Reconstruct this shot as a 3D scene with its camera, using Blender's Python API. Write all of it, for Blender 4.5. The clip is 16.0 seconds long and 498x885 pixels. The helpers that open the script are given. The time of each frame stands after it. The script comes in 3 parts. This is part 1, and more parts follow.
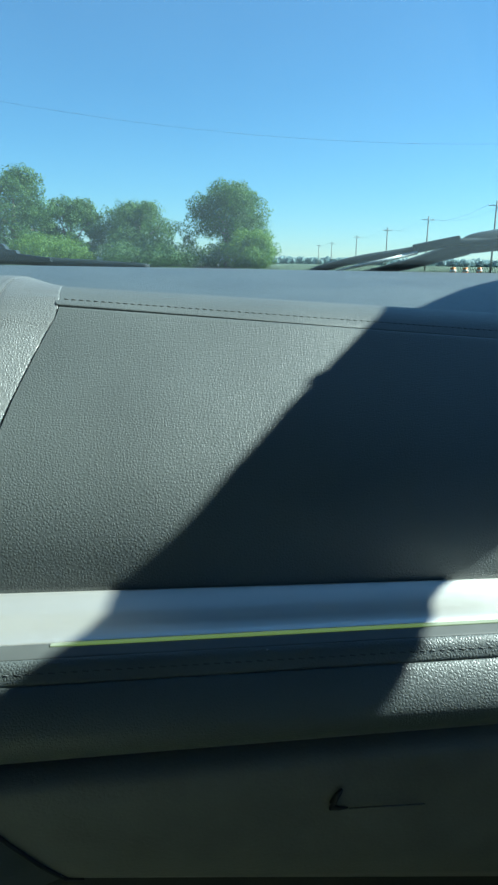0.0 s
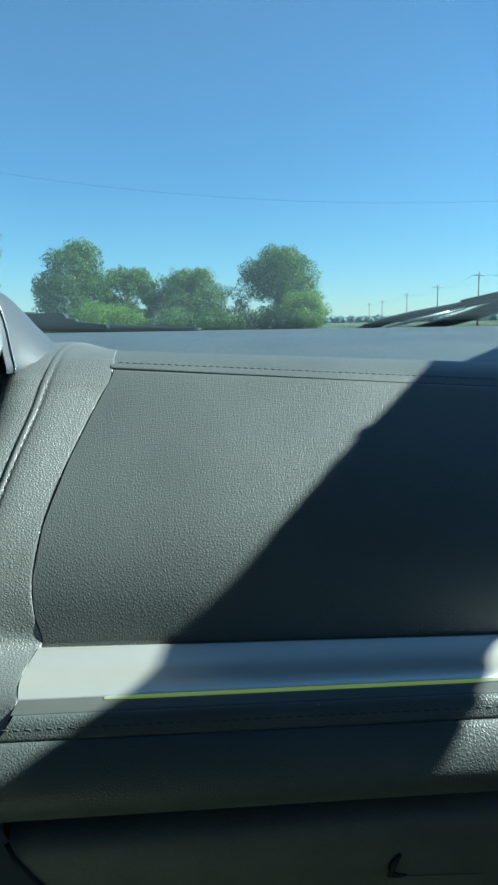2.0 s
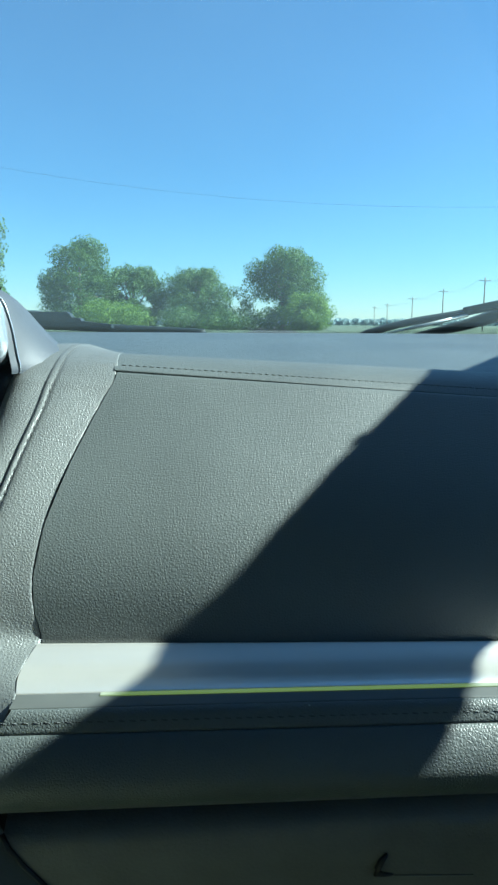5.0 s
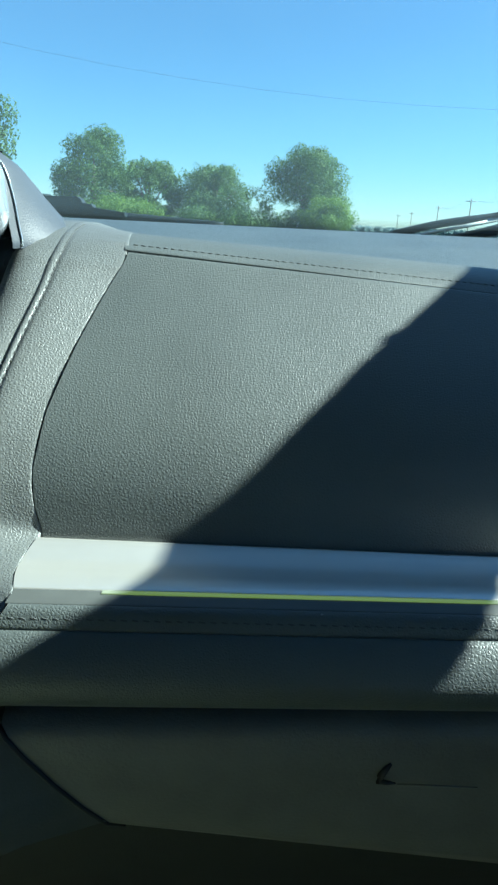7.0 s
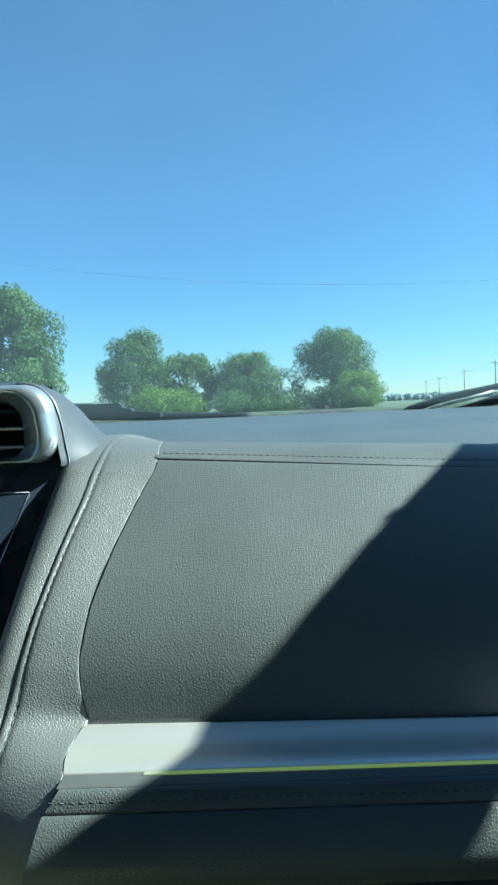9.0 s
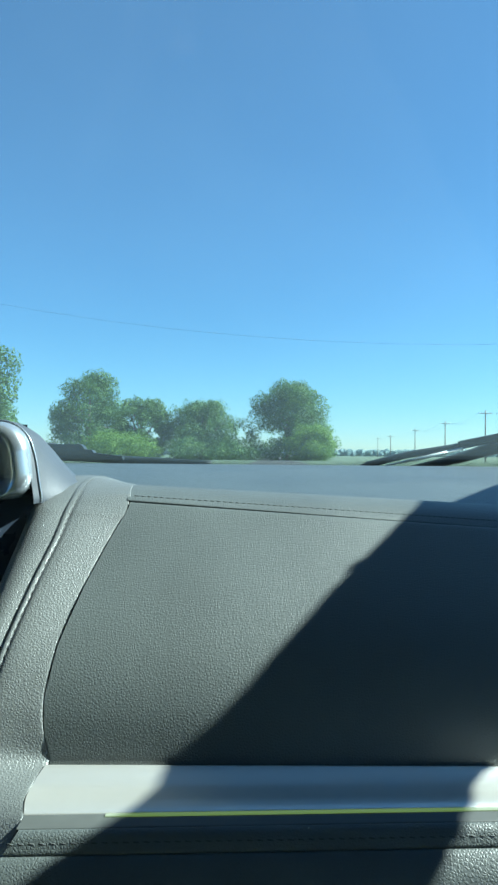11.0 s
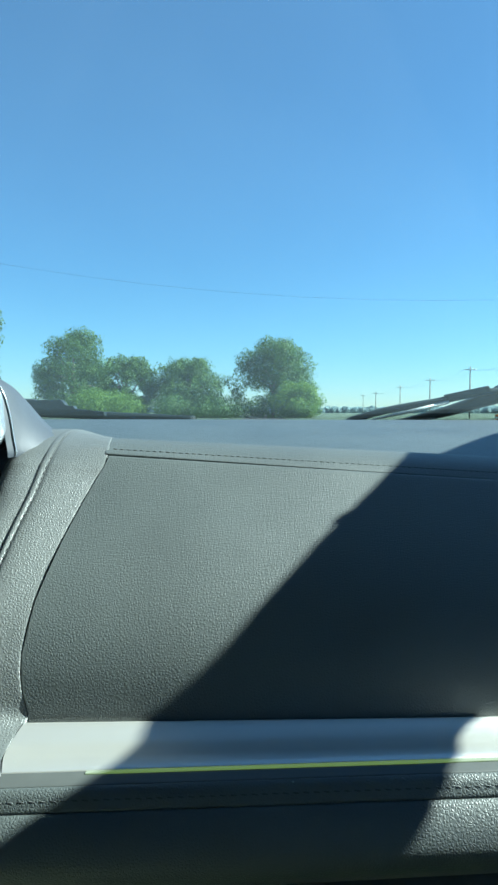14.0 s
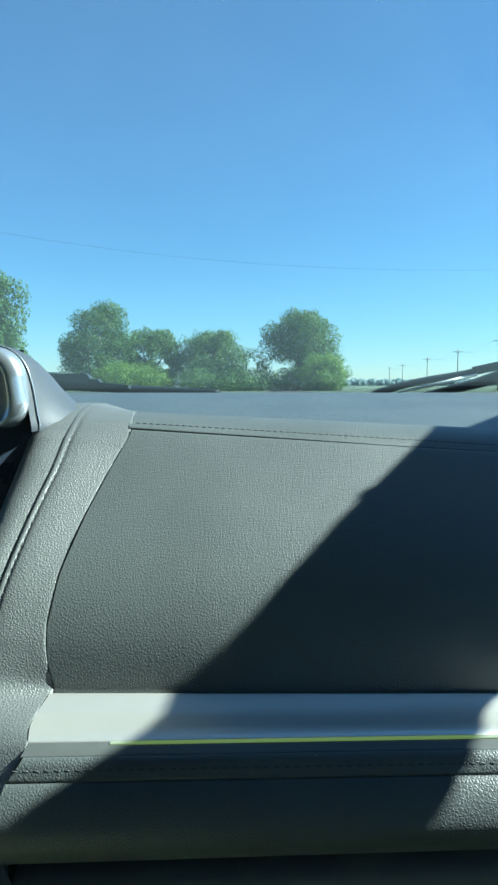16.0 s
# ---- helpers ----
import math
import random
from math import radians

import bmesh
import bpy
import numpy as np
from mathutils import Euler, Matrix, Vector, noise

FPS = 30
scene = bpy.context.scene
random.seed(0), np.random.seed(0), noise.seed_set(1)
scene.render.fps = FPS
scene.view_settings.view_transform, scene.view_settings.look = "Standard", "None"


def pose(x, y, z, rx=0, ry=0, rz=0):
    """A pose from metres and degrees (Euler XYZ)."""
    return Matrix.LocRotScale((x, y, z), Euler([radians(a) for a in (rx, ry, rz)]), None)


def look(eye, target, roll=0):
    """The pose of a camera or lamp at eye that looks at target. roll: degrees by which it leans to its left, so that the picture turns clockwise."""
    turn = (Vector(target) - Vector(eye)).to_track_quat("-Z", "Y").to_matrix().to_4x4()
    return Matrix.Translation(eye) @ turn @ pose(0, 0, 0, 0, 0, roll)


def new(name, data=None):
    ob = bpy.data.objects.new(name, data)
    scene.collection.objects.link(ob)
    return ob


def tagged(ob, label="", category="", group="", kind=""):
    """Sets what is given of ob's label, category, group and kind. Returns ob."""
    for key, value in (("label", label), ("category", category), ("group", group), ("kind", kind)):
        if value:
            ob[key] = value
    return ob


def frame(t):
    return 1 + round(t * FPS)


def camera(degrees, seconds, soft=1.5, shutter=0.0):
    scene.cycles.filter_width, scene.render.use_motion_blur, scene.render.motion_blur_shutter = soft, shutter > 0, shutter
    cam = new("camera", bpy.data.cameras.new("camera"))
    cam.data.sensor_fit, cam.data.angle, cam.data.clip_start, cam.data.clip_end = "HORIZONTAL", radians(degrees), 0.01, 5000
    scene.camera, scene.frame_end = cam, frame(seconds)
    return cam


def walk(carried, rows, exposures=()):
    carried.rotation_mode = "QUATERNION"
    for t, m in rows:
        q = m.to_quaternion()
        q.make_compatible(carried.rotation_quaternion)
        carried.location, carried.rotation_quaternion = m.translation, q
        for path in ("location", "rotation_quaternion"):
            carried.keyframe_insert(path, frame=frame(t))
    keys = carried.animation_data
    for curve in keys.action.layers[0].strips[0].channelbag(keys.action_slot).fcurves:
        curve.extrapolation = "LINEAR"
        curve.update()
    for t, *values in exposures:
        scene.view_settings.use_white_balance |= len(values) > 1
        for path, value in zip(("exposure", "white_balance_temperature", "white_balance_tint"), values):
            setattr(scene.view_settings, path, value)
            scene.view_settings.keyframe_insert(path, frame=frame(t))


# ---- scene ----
cam = camera(39.0, 16.0, soft=2.6)
# seconds, eye, target, roll: carried by hand in front of the passenger side of the dashboard
PATH = [
    (0, (-0.0008, 0.0239, 1.1489), (0.0940, 1.9587, 0.6515), 0.99),
    (0.5, (0.0044, 0.0049, 1.1477), (0.0568, 1.9887, 0.8991), -2.67),
    (1, (0.0070, -0.0103, 1.1524), (-0.0031, 1.9883, 1.0771), -2.59),
    (1.5, (-0.0022, -0.0057, 1.1513), (-0.0733, 1.9923, 1.0961), -0.23),
    (2, (0.0019, 0.0168, 1.1485), (-0.0569, 1.9878, 0.8145), -0.93),
    (2.5, (0.0028, -0.0018, 1.1509), (-0.0585, 1.9894, 0.9728), -2.70),
    (3, (0.0033, 0.0014, 1.1508), (-0.0636, 1.9923, 0.9727), -2.73),
    (3.5, (0.0025, 0.0084, 1.1474), (-0.0426, 1.9921, 0.8966), -1.83),
    (4, (0.0028, 0.0127, 1.1476), (-0.0368, 1.9860, 0.8244), -1.40),
    (4.2, (0.0022, 0.0105, 1.1482), (-0.0481, 1.9844, 0.8300), -1.11),
    (6.3, (0.0068, 0.0119, 1.1543), (-0.0271, 1.9784, 0.7916), 1.72),
    (6.5, (0.0036, 0.0118, 1.1490), (-0.0327, 1.9763, 0.7755), 1.86),
    (7, (-0.0003, 0.0339, 1.1404), (-0.0851, 1.9440, 0.5538), 2.78),
    (7.5, (0.0022, 0.0217, 1.1442), (-0.0788, 1.9433, 0.5956), 3.01),
    (8, (0.0050, 0.0204, 1.1471), (-0.0864, 1.9648, 0.6881), 1.06),
    (8.5, (0.0211, 0.0050, 1.1519), (-0.0716, 1.9863, 0.8952), -2.06),
    (9, (0.0156, -0.0049, 1.1539), (-0.2028, 1.9804, 1.0507), -2.51),
    (9.5, (0.0069, 0.0085, 1.1485), (-0.2159, 1.9877, 0.9668), -1.77),
    (10, (0.0083, -0.0068, 1.1502), (-0.1234, 1.9877, 1.0823), -0.72),
    (10.2, (0.0058, -0.0163, 1.1511), (-0.0551, 1.9825, 1.1853), -0.32),
    (12.3, (0.0071, -0.0197, 1.1560), (-0.1256, 1.9756, 1.1862), 2.04),
    (12.5, (0.0073, -0.0182, 1.1536), (-0.0695, 1.9795, 1.2117), 2.14),
    (13, (0.0075, -0.0178, 1.1540), (-0.0021, 1.9815, 1.2039), 1.62),
    (13.5, (0.0075, -0.0063, 1.1496), (-0.0276, 1.9932, 1.1219), 0.46),
    (14, (0.0073, -0.0056, 1.1502), (-0.0345, 1.9921, 1.0636), 0.11),
    (14.5, (0.0104, -0.0076, 1.1528), (-0.0505, 1.9891, 1.0568), -0.41),
    (15, (0.0085, -0.0057, 1.1509), (-0.0568, 1.9907, 1.0501), -0.12),
    (15.5, (0.0083, -0.0036, 1.1514), (-0.0704, 1.9904, 1.0179), 0.38),
    (16, (0.0082, -0.0021, 1.1506), (-0.1050, 1.9880, 0.9868), -0.04),
]
EXPOSURE = [(t, 2.12 + e, 5500, -11) for t, e in ((0.0, -0.15), (0.5, -0.05), (1.0, -0.13), (1.5, -0.28), (2.0, -0.28), (2.5, 0.0), (4.2, 0.0), (7.0, 0.06), (8.0, 0.05), (9.5, -0.06), (16.0, -0.06))]
walk(cam, [(t, look(e, g, r)) for t, e, g, r in PATH], EXPOSURE)

# ---- world and light ----
SUN_DIR = Vector((0.80, 0.12, 0.586)).normalized()
world = bpy.data.worlds.new("sky")
scene.world = world
world.use_nodes = True
wn = world.node_tree.nodes
bg = wn["Background"]
sky = wn.new("ShaderNodeTexSky")
sky.sky_type = "NISHITA"
sky.sun_disc = False
sky.sun_elevation = math.asin(SUN_DIR.z)
sky.sun_rotation = math.atan2(SUN_DIR.x, SUN_DIR.y)
sky.altitude = 300
sky.air_density = 1.05
sky.dust_density = 0.0
sky.ozone_density = 8.0
world.node_tree.links.new(sky.outputs["Color"], bg.inputs["Color"])
bg.inputs["Strength"].default_value = 0.0365
sun_data = bpy.data.lights.new("sun", "SUN")
sun_data.energy = 5.0
sun_data.angle = radians(0.35)
sun_data.color = (1.0, 0.95, 0.86)
sun = new("sun", sun_data)
sun.matrix_world = look(SUN_DIR * 40, (0, 0, 0))


# ---- materials ----
def mat(name, color, rough=0.6, metal=0.0, spec=0.5, var=0.15, scale=40.0, bump=0.0, bump_scale=200.0, bump_dist=0.001, rvar=0.1):
    m = bpy.data.materials.new(name)
    m.use_nodes = True
    n, l = m.node_tree.nodes, m.node_tree.links
    b = n["Principled BSDF"]
    b.inputs["Metallic"].default_value = metal
    b.inputs["Specular IOR Level"].default_value = spec
    tc = n.new("ShaderNodeTexCoord")
    no = n.new("ShaderNodeTexNoise")
    no.inputs["Scale"].default_value = scale
    no.inputs["Detail"].default_value = 5
    l.new(tc.outputs["Object"], no.inputs["Vector"])
    r = n.new("ShaderNodeValToRGB")
    r.color_ramp.elements[0].position, r.color_ramp.elements[1].position = 0.3, 0.7
    r.color_ramp.elements[0].color = (*[c * (1 - var) for c in color], 1)
    r.color_ramp.elements[1].color = (*[min(1, c * (1 + var)) for c in color], 1)
    l.new(no.outputs["Fac"], r.inputs["Fac"])
    l.new(r.outputs["Color"], b.inputs["Base Color"])
    mr = n.new("ShaderNodeMapRange")
    mr.inputs["To Min"].default_value, mr.inputs["To Max"].default_value = rough - rvar * rough, rough + rvar * rough
    l.new(no.outputs["Fac"], mr.inputs["Value"])
    l.new(mr.outputs["Result"], b.inputs["Roughness"])
    if bump:
        nb = n.new("ShaderNodeTexNoise")
        nb.inputs["Scale"].default_value = bump_scale
        nb.inputs["Detail"].default_value = 4
        l.new(tc.outputs["Object"], nb.inputs["Vector"])
        bp = n.new("ShaderNodeBump")
        bp.inputs["Strength"].default_value = bump
        bp.inputs["Distance"].default_value = bump_dist
        l.new(nb.outputs["Fac"], bp.inputs["Height"])
        l.new(bp.outputs["Normal"], b.inputs["Normal"])
    return m


def leather(name, color, rough=0.5, cell=760.0, depth=0.00016, strength=0.6, spec=0.6):
    """Grained car leather: soft pebbles parted by narrow creases, with a finer wrinkle and a slow wear."""
    m = mat(name, color, rough=rough, spec=spec, var=0.12, scale=14.0)
    n, l = m.node_tree.nodes, m.node_tree.links
    b = n["Principled BSDF"]
    tc = n["Texture Coordinate"]
    warp = n.new("ShaderNodeTexNoise")
    warp.inputs["Scale"].default_value = 300
    l.new(tc.outputs["Object"], warp.inputs["Vector"])
    mix = n.new("ShaderNodeVectorMath")
    mix.operation = "MULTIPLY_ADD"
    mix.inputs[1].default_value = (0.0010, 0.0010, 0.0010)
    l.new(warp.outputs["Color"], mix.inputs[0])
    l.new(tc.outputs["Object"], mix.inputs[2])

    def pebbles(scale, crease):
        v = n.new("ShaderNodeTexVoronoi")
        v.feature = "DISTANCE_TO_EDGE"
        v.inputs["Scale"].default_value = scale
        l.new(mix.outputs["Vector"], v.inputs["Vector"])
        r = n.new("ShaderNodeMapRange")
        r.interpolation_type = "SMOOTHSTEP"
        r.inputs["From Max"].default_value = crease
        l.new(v.outputs["Distance"], r.inputs["Value"])
        return r

    coarse, fine = pebbles(cell, 0.34), pebbles(cell * 2.3, 0.3)
    add = n.new("ShaderNodeMath")
    add.operation = "MULTIPLY_ADD"
    add.inputs[1].default_value = 0.16
    l.new(fine.outputs["Result"], add.inputs[0])
    l.new(coarse.outputs["Result"], add.inputs[2])
    bp = n.new("ShaderNodeBump")
    bp.inputs["Strength"].default_value = strength
    bp.inputs["Distance"].default_value = depth
    l.new(add.outputs["Value"], bp.inputs["Height"])
    l.new(bp.outputs["Normal"], b.inputs["Normal"])
    return m


LEATHER = leather("panel leather", (0.062, 0.0705, 0.068), rough=0.50, spec=0.7)
# panel leather made paler and glossier, carrying the bolster's sun highlight in its colour
LEATHER_BOLSTER_LIT = leather("bolster leather, sunlit tone", (0.090, 0.096, 0.092), rough=0.47, spec=0.95, cell=760, depth=0.00018)
LEATHER_TOP = leather("top pad skin", (0.047, 0.060, 0.066), rough=0.46, cell=620, depth=0.00026)
# shade and blue sky reflection put into the hood's darker leather colour
LEATHER_HOOD_SHADED = leather("vent hood skin, shaded tone", (0.034, 0.042, 0.054), rough=0.56, cell=800, depth=0.00010, spec=0.4)
PLASTIC_DARK = mat("dark soft plastic", (0.06, 0.066, 0.063), rough=0.6, bump=0.3, bump_scale=900, bump_dist=0.0004)
SLOT = mat("grey light housing", (0.068, 0.072, 0.068), rough=0.5)
SILVER = mat("silver vent paint", (0.42, 0.46, 0.50), rough=0.25, metal=0.78, var=0.04)
PLASTIC_BROWN = mat("glovebox skin", (0.115, 0.112, 0.096), rough=0.5, bump=0.4, bump_scale=700, bump_dist=0.0005)
BLACK = mat("black rubber", (0.012, 0.012, 0.013), rough=0.7)
BLACK_SEMI = mat("weathered black plastic", (0.008, 0.014, 0.018), rough=0.6, spec=0.3, bump=0.2, bump_scale=500)
GLOSS = mat("piano black", (0.020, 0.027, 0.040), rough=0.28, var=0.02, rvar=0.3)
DISPLAY = mat("display glass", (0.014, 0.020, 0.031), rough=0.16, var=0.02, rvar=0.3)
def satin(name):
    """Satin metal paint: a clear reflection over a broad, milky sheen."""
    m = mat(name, (0.285, 0.27, 0.232), rough=0.6, metal=0.0, var=0.04, scale=9, rvar=0.12)
    n, l = m.node_tree.nodes, m.node_tree.links
    g, mx = n.new("ShaderNodeBsdfGlossy"), n.new("ShaderNodeMixShader")
    g.inputs["Color"].default_value = (0.90, 0.90, 0.88, 1)
    mx.inputs["Fac"].default_value = 0.55
    # finger smudges and fine wiping marks along the strip
    tc, mp, no, mr = n["Texture Coordinate"], n.new("ShaderNodeMapping"), n.new("ShaderNodeTexNoise"), n.new("ShaderNodeMapRange")
    mp.inputs["Scale"].default_value = (45, 160, 160)
    no.inputs["Detail"].default_value = 6
    mr.inputs["From Min"].default_value, mr.inputs["From Max"].default_value = 0.3, 0.7
    mr.inputs["To Min"].default_value, mr.inputs["To Max"].default_value = 0.41, 0.46
    l.new(tc.outputs["Object"], mp.inputs["Vector"])
    l.new(mp.outputs["Vector"], no.inputs["Vector"])
    l.new(no.outputs["Fac"], mr.inputs["Value"])
    l.new(mr.outputs["Result"], g.inputs["Roughness"])
    l.new(n["Principled BSDF"].outputs["BSDF"], mx.inputs[1])
    l.new(g.outputs["BSDF"], mx.inputs[2])
    l.new(mx.outputs["Shader"], n["Material Output"].inputs["Surface"])
    return m


SATIN = satin("satin aluminium")
CHROME = mat("satin chrome", (0.66, 0.68, 0.70), rough=0.22, metal=1.0, var=0.04)
DUST = mat("grey dust", (0.24, 0.25, 0.25), rough=0.9)
THREAD = mat("grey thread", (0.050, 0.053, 0.053), rough=0.8, bump=0.5, bump_scale=2500)
# kept dark so the unseen roof adds little fill light
FELT = mat("light-absorbing headliner cloth", (0.055, 0.055, 0.05), rough=0.95, bump=0.4, bump_scale=800)
# warm and pale so the unseen walls bounce fill light onto the dashboard
CABIN_BOUNCE = mat("cabin bounce trim", (0.26, 0.245, 0.17), rough=0.8, bump=0.3, bump_scale=400)
PAINT = mat("dark blue body paint", (0.015, 0.02, 0.035), rough=0.2)
# pale olive so the unseen floor reflects greenish light up to the glovebox
FLOOR_BOUNCE = mat("olive bounce floor", (0.38, 0.42, 0.27), rough=1.0, bump=0.8, bump_scale=600)
CARPET = mat("black carpet", (0.022, 0.024, 0.023), rough=1.0, bump=0.8, bump_scale=600)


def emitter(name, color, power, base):
    m = mat(name, base, rough=0.4)
    b = m.node_tree.nodes["Principled BSDF"]
    b.inputs["Emission Color"].default_value = (*color, 1)
    b.inputs["Emission Strength"].default_value = power
    return m


AMBIENT = emitter("ambient light guide", (0.45, 0.60, 0.12), 0.078, (0.16, 0.165, 0.15))


def glass(name):
    m = bpy.data.materials.new(name)
    m.use_nodes = True
    n, l = m.node_tree.nodes, m.node_tree.links
    n.remove(n["Principled BSDF"])
    tr, gl, mx = (n.new("ShaderNode" + k) for k in ("BsdfTransparent", "BsdfGlossy", "MixShader"))
    tr.inputs["Color"].default_value = (0.94, 0.985, 0.98, 1)
    gl.inputs["Roughness"].default_value = 0.02
    mx.inputs["Fac"].default_value = 0.015
    l.new(tr.outputs["BSDF"], mx.inputs[1])
    l.new(gl.outputs["BSDF"], mx.inputs[2])
    # a thin added film that lays a bluish haze over the view, thicker in places
    du, dm = n.new("ShaderNodeBsdfTranslucent"), n.new("ShaderNodeMixShader")
    du.inputs["Color"].default_value = (0.64, 0.82, 0.95, 1)
    tc, no, mr = n.new("ShaderNodeTexCoord"), n.new("ShaderNodeTexNoise"), n.new("ShaderNodeMapRange")
    no.inputs["Scale"].default_value = 6
    no.inputs["Detail"].default_value = 6
    mr.inputs["To Min"].default_value, mr.inputs["To Max"].default_value = 0.011, 0.021
    l.new(tc.outputs["Object"], no.inputs["Vector"])
    l.new(no.outputs["Fac"], mr.inputs["Value"])
    l.new(mr.outputs["Result"], dm.inputs["Fac"])
    l.new(mx.outputs["Shader"], dm.inputs[1])
    l.new(du.outputs["BSDF"], dm.inputs[2])
    l.new(dm.outputs["Shader"], n["Material Output"].inputs["Surface"])
    return m


GLASS = glass("windscreen glass")
FRIT = mat("black ceramic frit", (0.01, 0.01, 0.01), rough=0.35)


def foliage(name, dark, light):
    m = bpy.data.materials.new(name)
    m.use_nodes = True
    n, l = m.node_tree.nodes, m.node_tree.links
    b = n["Principled BSDF"]
    b.inputs["Roughness"].default_value = 0.6
    b.inputs["Specular IOR Level"].default_value = 0.25
    g = n.new("ShaderNodeNewGeometry")
    tc = n.new("ShaderNodeTexCoord")
    no = n.new("ShaderNodeTexNoise")
    no.inputs["Scale"].default_value = 0.45
    l.new(tc.outputs["Object"], no.inputs["Vector"])
    ad = n.new("ShaderNodeMath")
    ad.operation = "MULTIPLY_ADD"
    ad.inputs[1].default_value = 0.5
    l.new(g.outputs["Random Per Island"], ad.inputs[0])
    sb = n.new("ShaderNodeMath")
    sb.operation = "MULTIPLY_ADD"
    sb.inputs[1].default_value, sb.inputs[2].default_value = 1.4, -0.45
    l.new(no.outputs["Fac"], sb.inputs[0])
    l.new(sb.outputs["Value"], ad.inputs[2])
    r = n.new("ShaderNodeValToRGB")
    r.color_ramp.elements[0].color = (*dark, 1)
    r.color_ramp.elements[1].color = (*light, 1)
    l.new(ad.outputs["Value"], r.inputs["Fac"])
    l.new(r.outputs["Color"], b.inputs["Base Color"])
    tl = n.new("ShaderNodeBsdfTranslucent")
    l.new(r.outputs["Color"], tl.inputs["Color"])
    mx = n.new("ShaderNodeMixShader")
    mx.inputs["Fac"].default_value = 0.42
    l.new(b.outputs["BSDF"], mx.inputs[1])
    l.new(tl.outputs["BSDF"], mx.inputs[2])
    l.new(mx.outputs["Shader"], n["Material Output"].inputs["Surface"])
    return m


LEAF = foliage("tree leaves", (0.034, 0.074, 0.028), (0.108, 0.176, 0.050))
LEAF_BRIGHT = foliage("bush leaves", (0.060, 0.115, 0.022), (0.15, 0.235, 0.040))
# distance haze is put into this paler, bluer leaf colour
LEAF_FAR_HAZED = foliage("far woods leaves, haze in colour", (0.20, 0.27, 0.28), (0.26, 0.34, 0.35))
BARK = mat("bark", (0.12, 0.10, 0.08), rough=0.9, var=0.3, scale=6, bump=0.6, bump_scale=20, bump_dist=0.03)
GRASS = mat("dry verge grass", (0.07, 0.095, 0.06), rough=0.95, var=0.35, scale=0.6, bump=0.5, bump_scale=8, bump_dist=0.05)
ASPHALT = mat("asphalt", (0.05, 0.05, 0.052), rough=0.9, var=0.2, scale=3, bump=0.4, bump_scale=60, bump_dist=0.01)
WOOD_POLE = mat("weathered pole wood", (0.16, 0.14, 0.12), rough=0.9, var=0.3, scale=5)
ORANGE = mat("orange barrel plastic", (0.75, 0.20, 0.02), rough=0.5)
WHITE = mat("white reflective band", (0.8, 0.8, 0.8), rough=0.5)


# ---- mesh helpers ----
def smooth(me, angle=40):
    for p in me.polygons:
        p.use_smooth = True
    me.update()


def mesh_from(name, verts, faces, material, smoothed=True):
    me = bpy.data.meshes.new(name)
    me.from_pydata([tuple(v) for v in verts], [], faces)
    me.materials.append(material)
    if smoothed:
        smooth(me)
    me.update()
    return me


def holder(name, label, category, group="", at=(0, 0, 0)):
    ob = new(name)
    ob.empty_display_size = 0.05
    ob.location = at
    return tagged(ob, label, category, group)


def part(name, data, parent, label=""):
    """Links a mesh, or a bmesh with a material, as one object under a thing or a part."""
    ob = new(name, data)
    if parent is not None:
        ob.parent = parent
        ob.matrix_parent_inverse = Matrix.Translation(parent.matrix_world.translation).inverted() if parent.parent is None else Matrix()
    if label:
        ob["label"] = label
    return ob


def flipped(faces, turn):
    return [tuple(reversed(f)) for f in faces] if turn else faces


def grid(name, rows, material, turn=False, smoothed=True):
    """A sheet through rows of points."""
    n = len(rows[0])
    verts = [p for r in rows for p in r]
    faces = [(i * n + j, i * n + j + 1, (i + 1) * n + j + 1, (i + 1) * n + j) for i in range(len(rows) - 1) for j in range(n - 1)]
    return mesh_from(name, verts, flipped(faces, turn), material, smoothed)


def thick(ob, metres, offset=-1.0):
    s = ob.modifiers.new("thickness", "SOLIDIFY")
    s.thickness, s.offset = metres, offset
    return ob


def spline(points, per=6):
    """Catmull-Rom through points of any size."""
    p = [np.array(q, float) for q in points]
    p = [2 * p[0] - p[1], *p, 2 * p[-1] - p[-2]]
    out = []
    for i in range(1, len(p) - 2):
        for k in range(per):
            u = k / per
            out.append(0.5 * (2 * p[i] + (p[i + 1] - p[i - 1]) * u + (2 * p[i - 1] - 5 * p[i] + 4 * p[i + 1] - p[i + 2]) * u**2
                              + (3 * p[i] - p[i - 1] - 3 * p[i + 1] + p[i + 2]) * u**3))
    out.append(p[-2])
    return out


def box_mesh(name, size, material, bevel=0.0, segments=2):
    bm = bmesh.new()
    bmesh.ops.create_cube(bm, size=1.0)
    for v in bm.verts:
        v.co = Vector((v.co.x * size[0], v.co.y * size[1], v.co.z * size[2]))
    if bevel:
        bmesh.ops.bevel(bm, geom=bm.edges[:], offset=bevel, segments=segments, affect="EDGES", profile=0.7)
    me = bpy.data.meshes.new(name)
    bm.to_mesh(me)
    bm.free()
    me.materials.append(material)
    return me


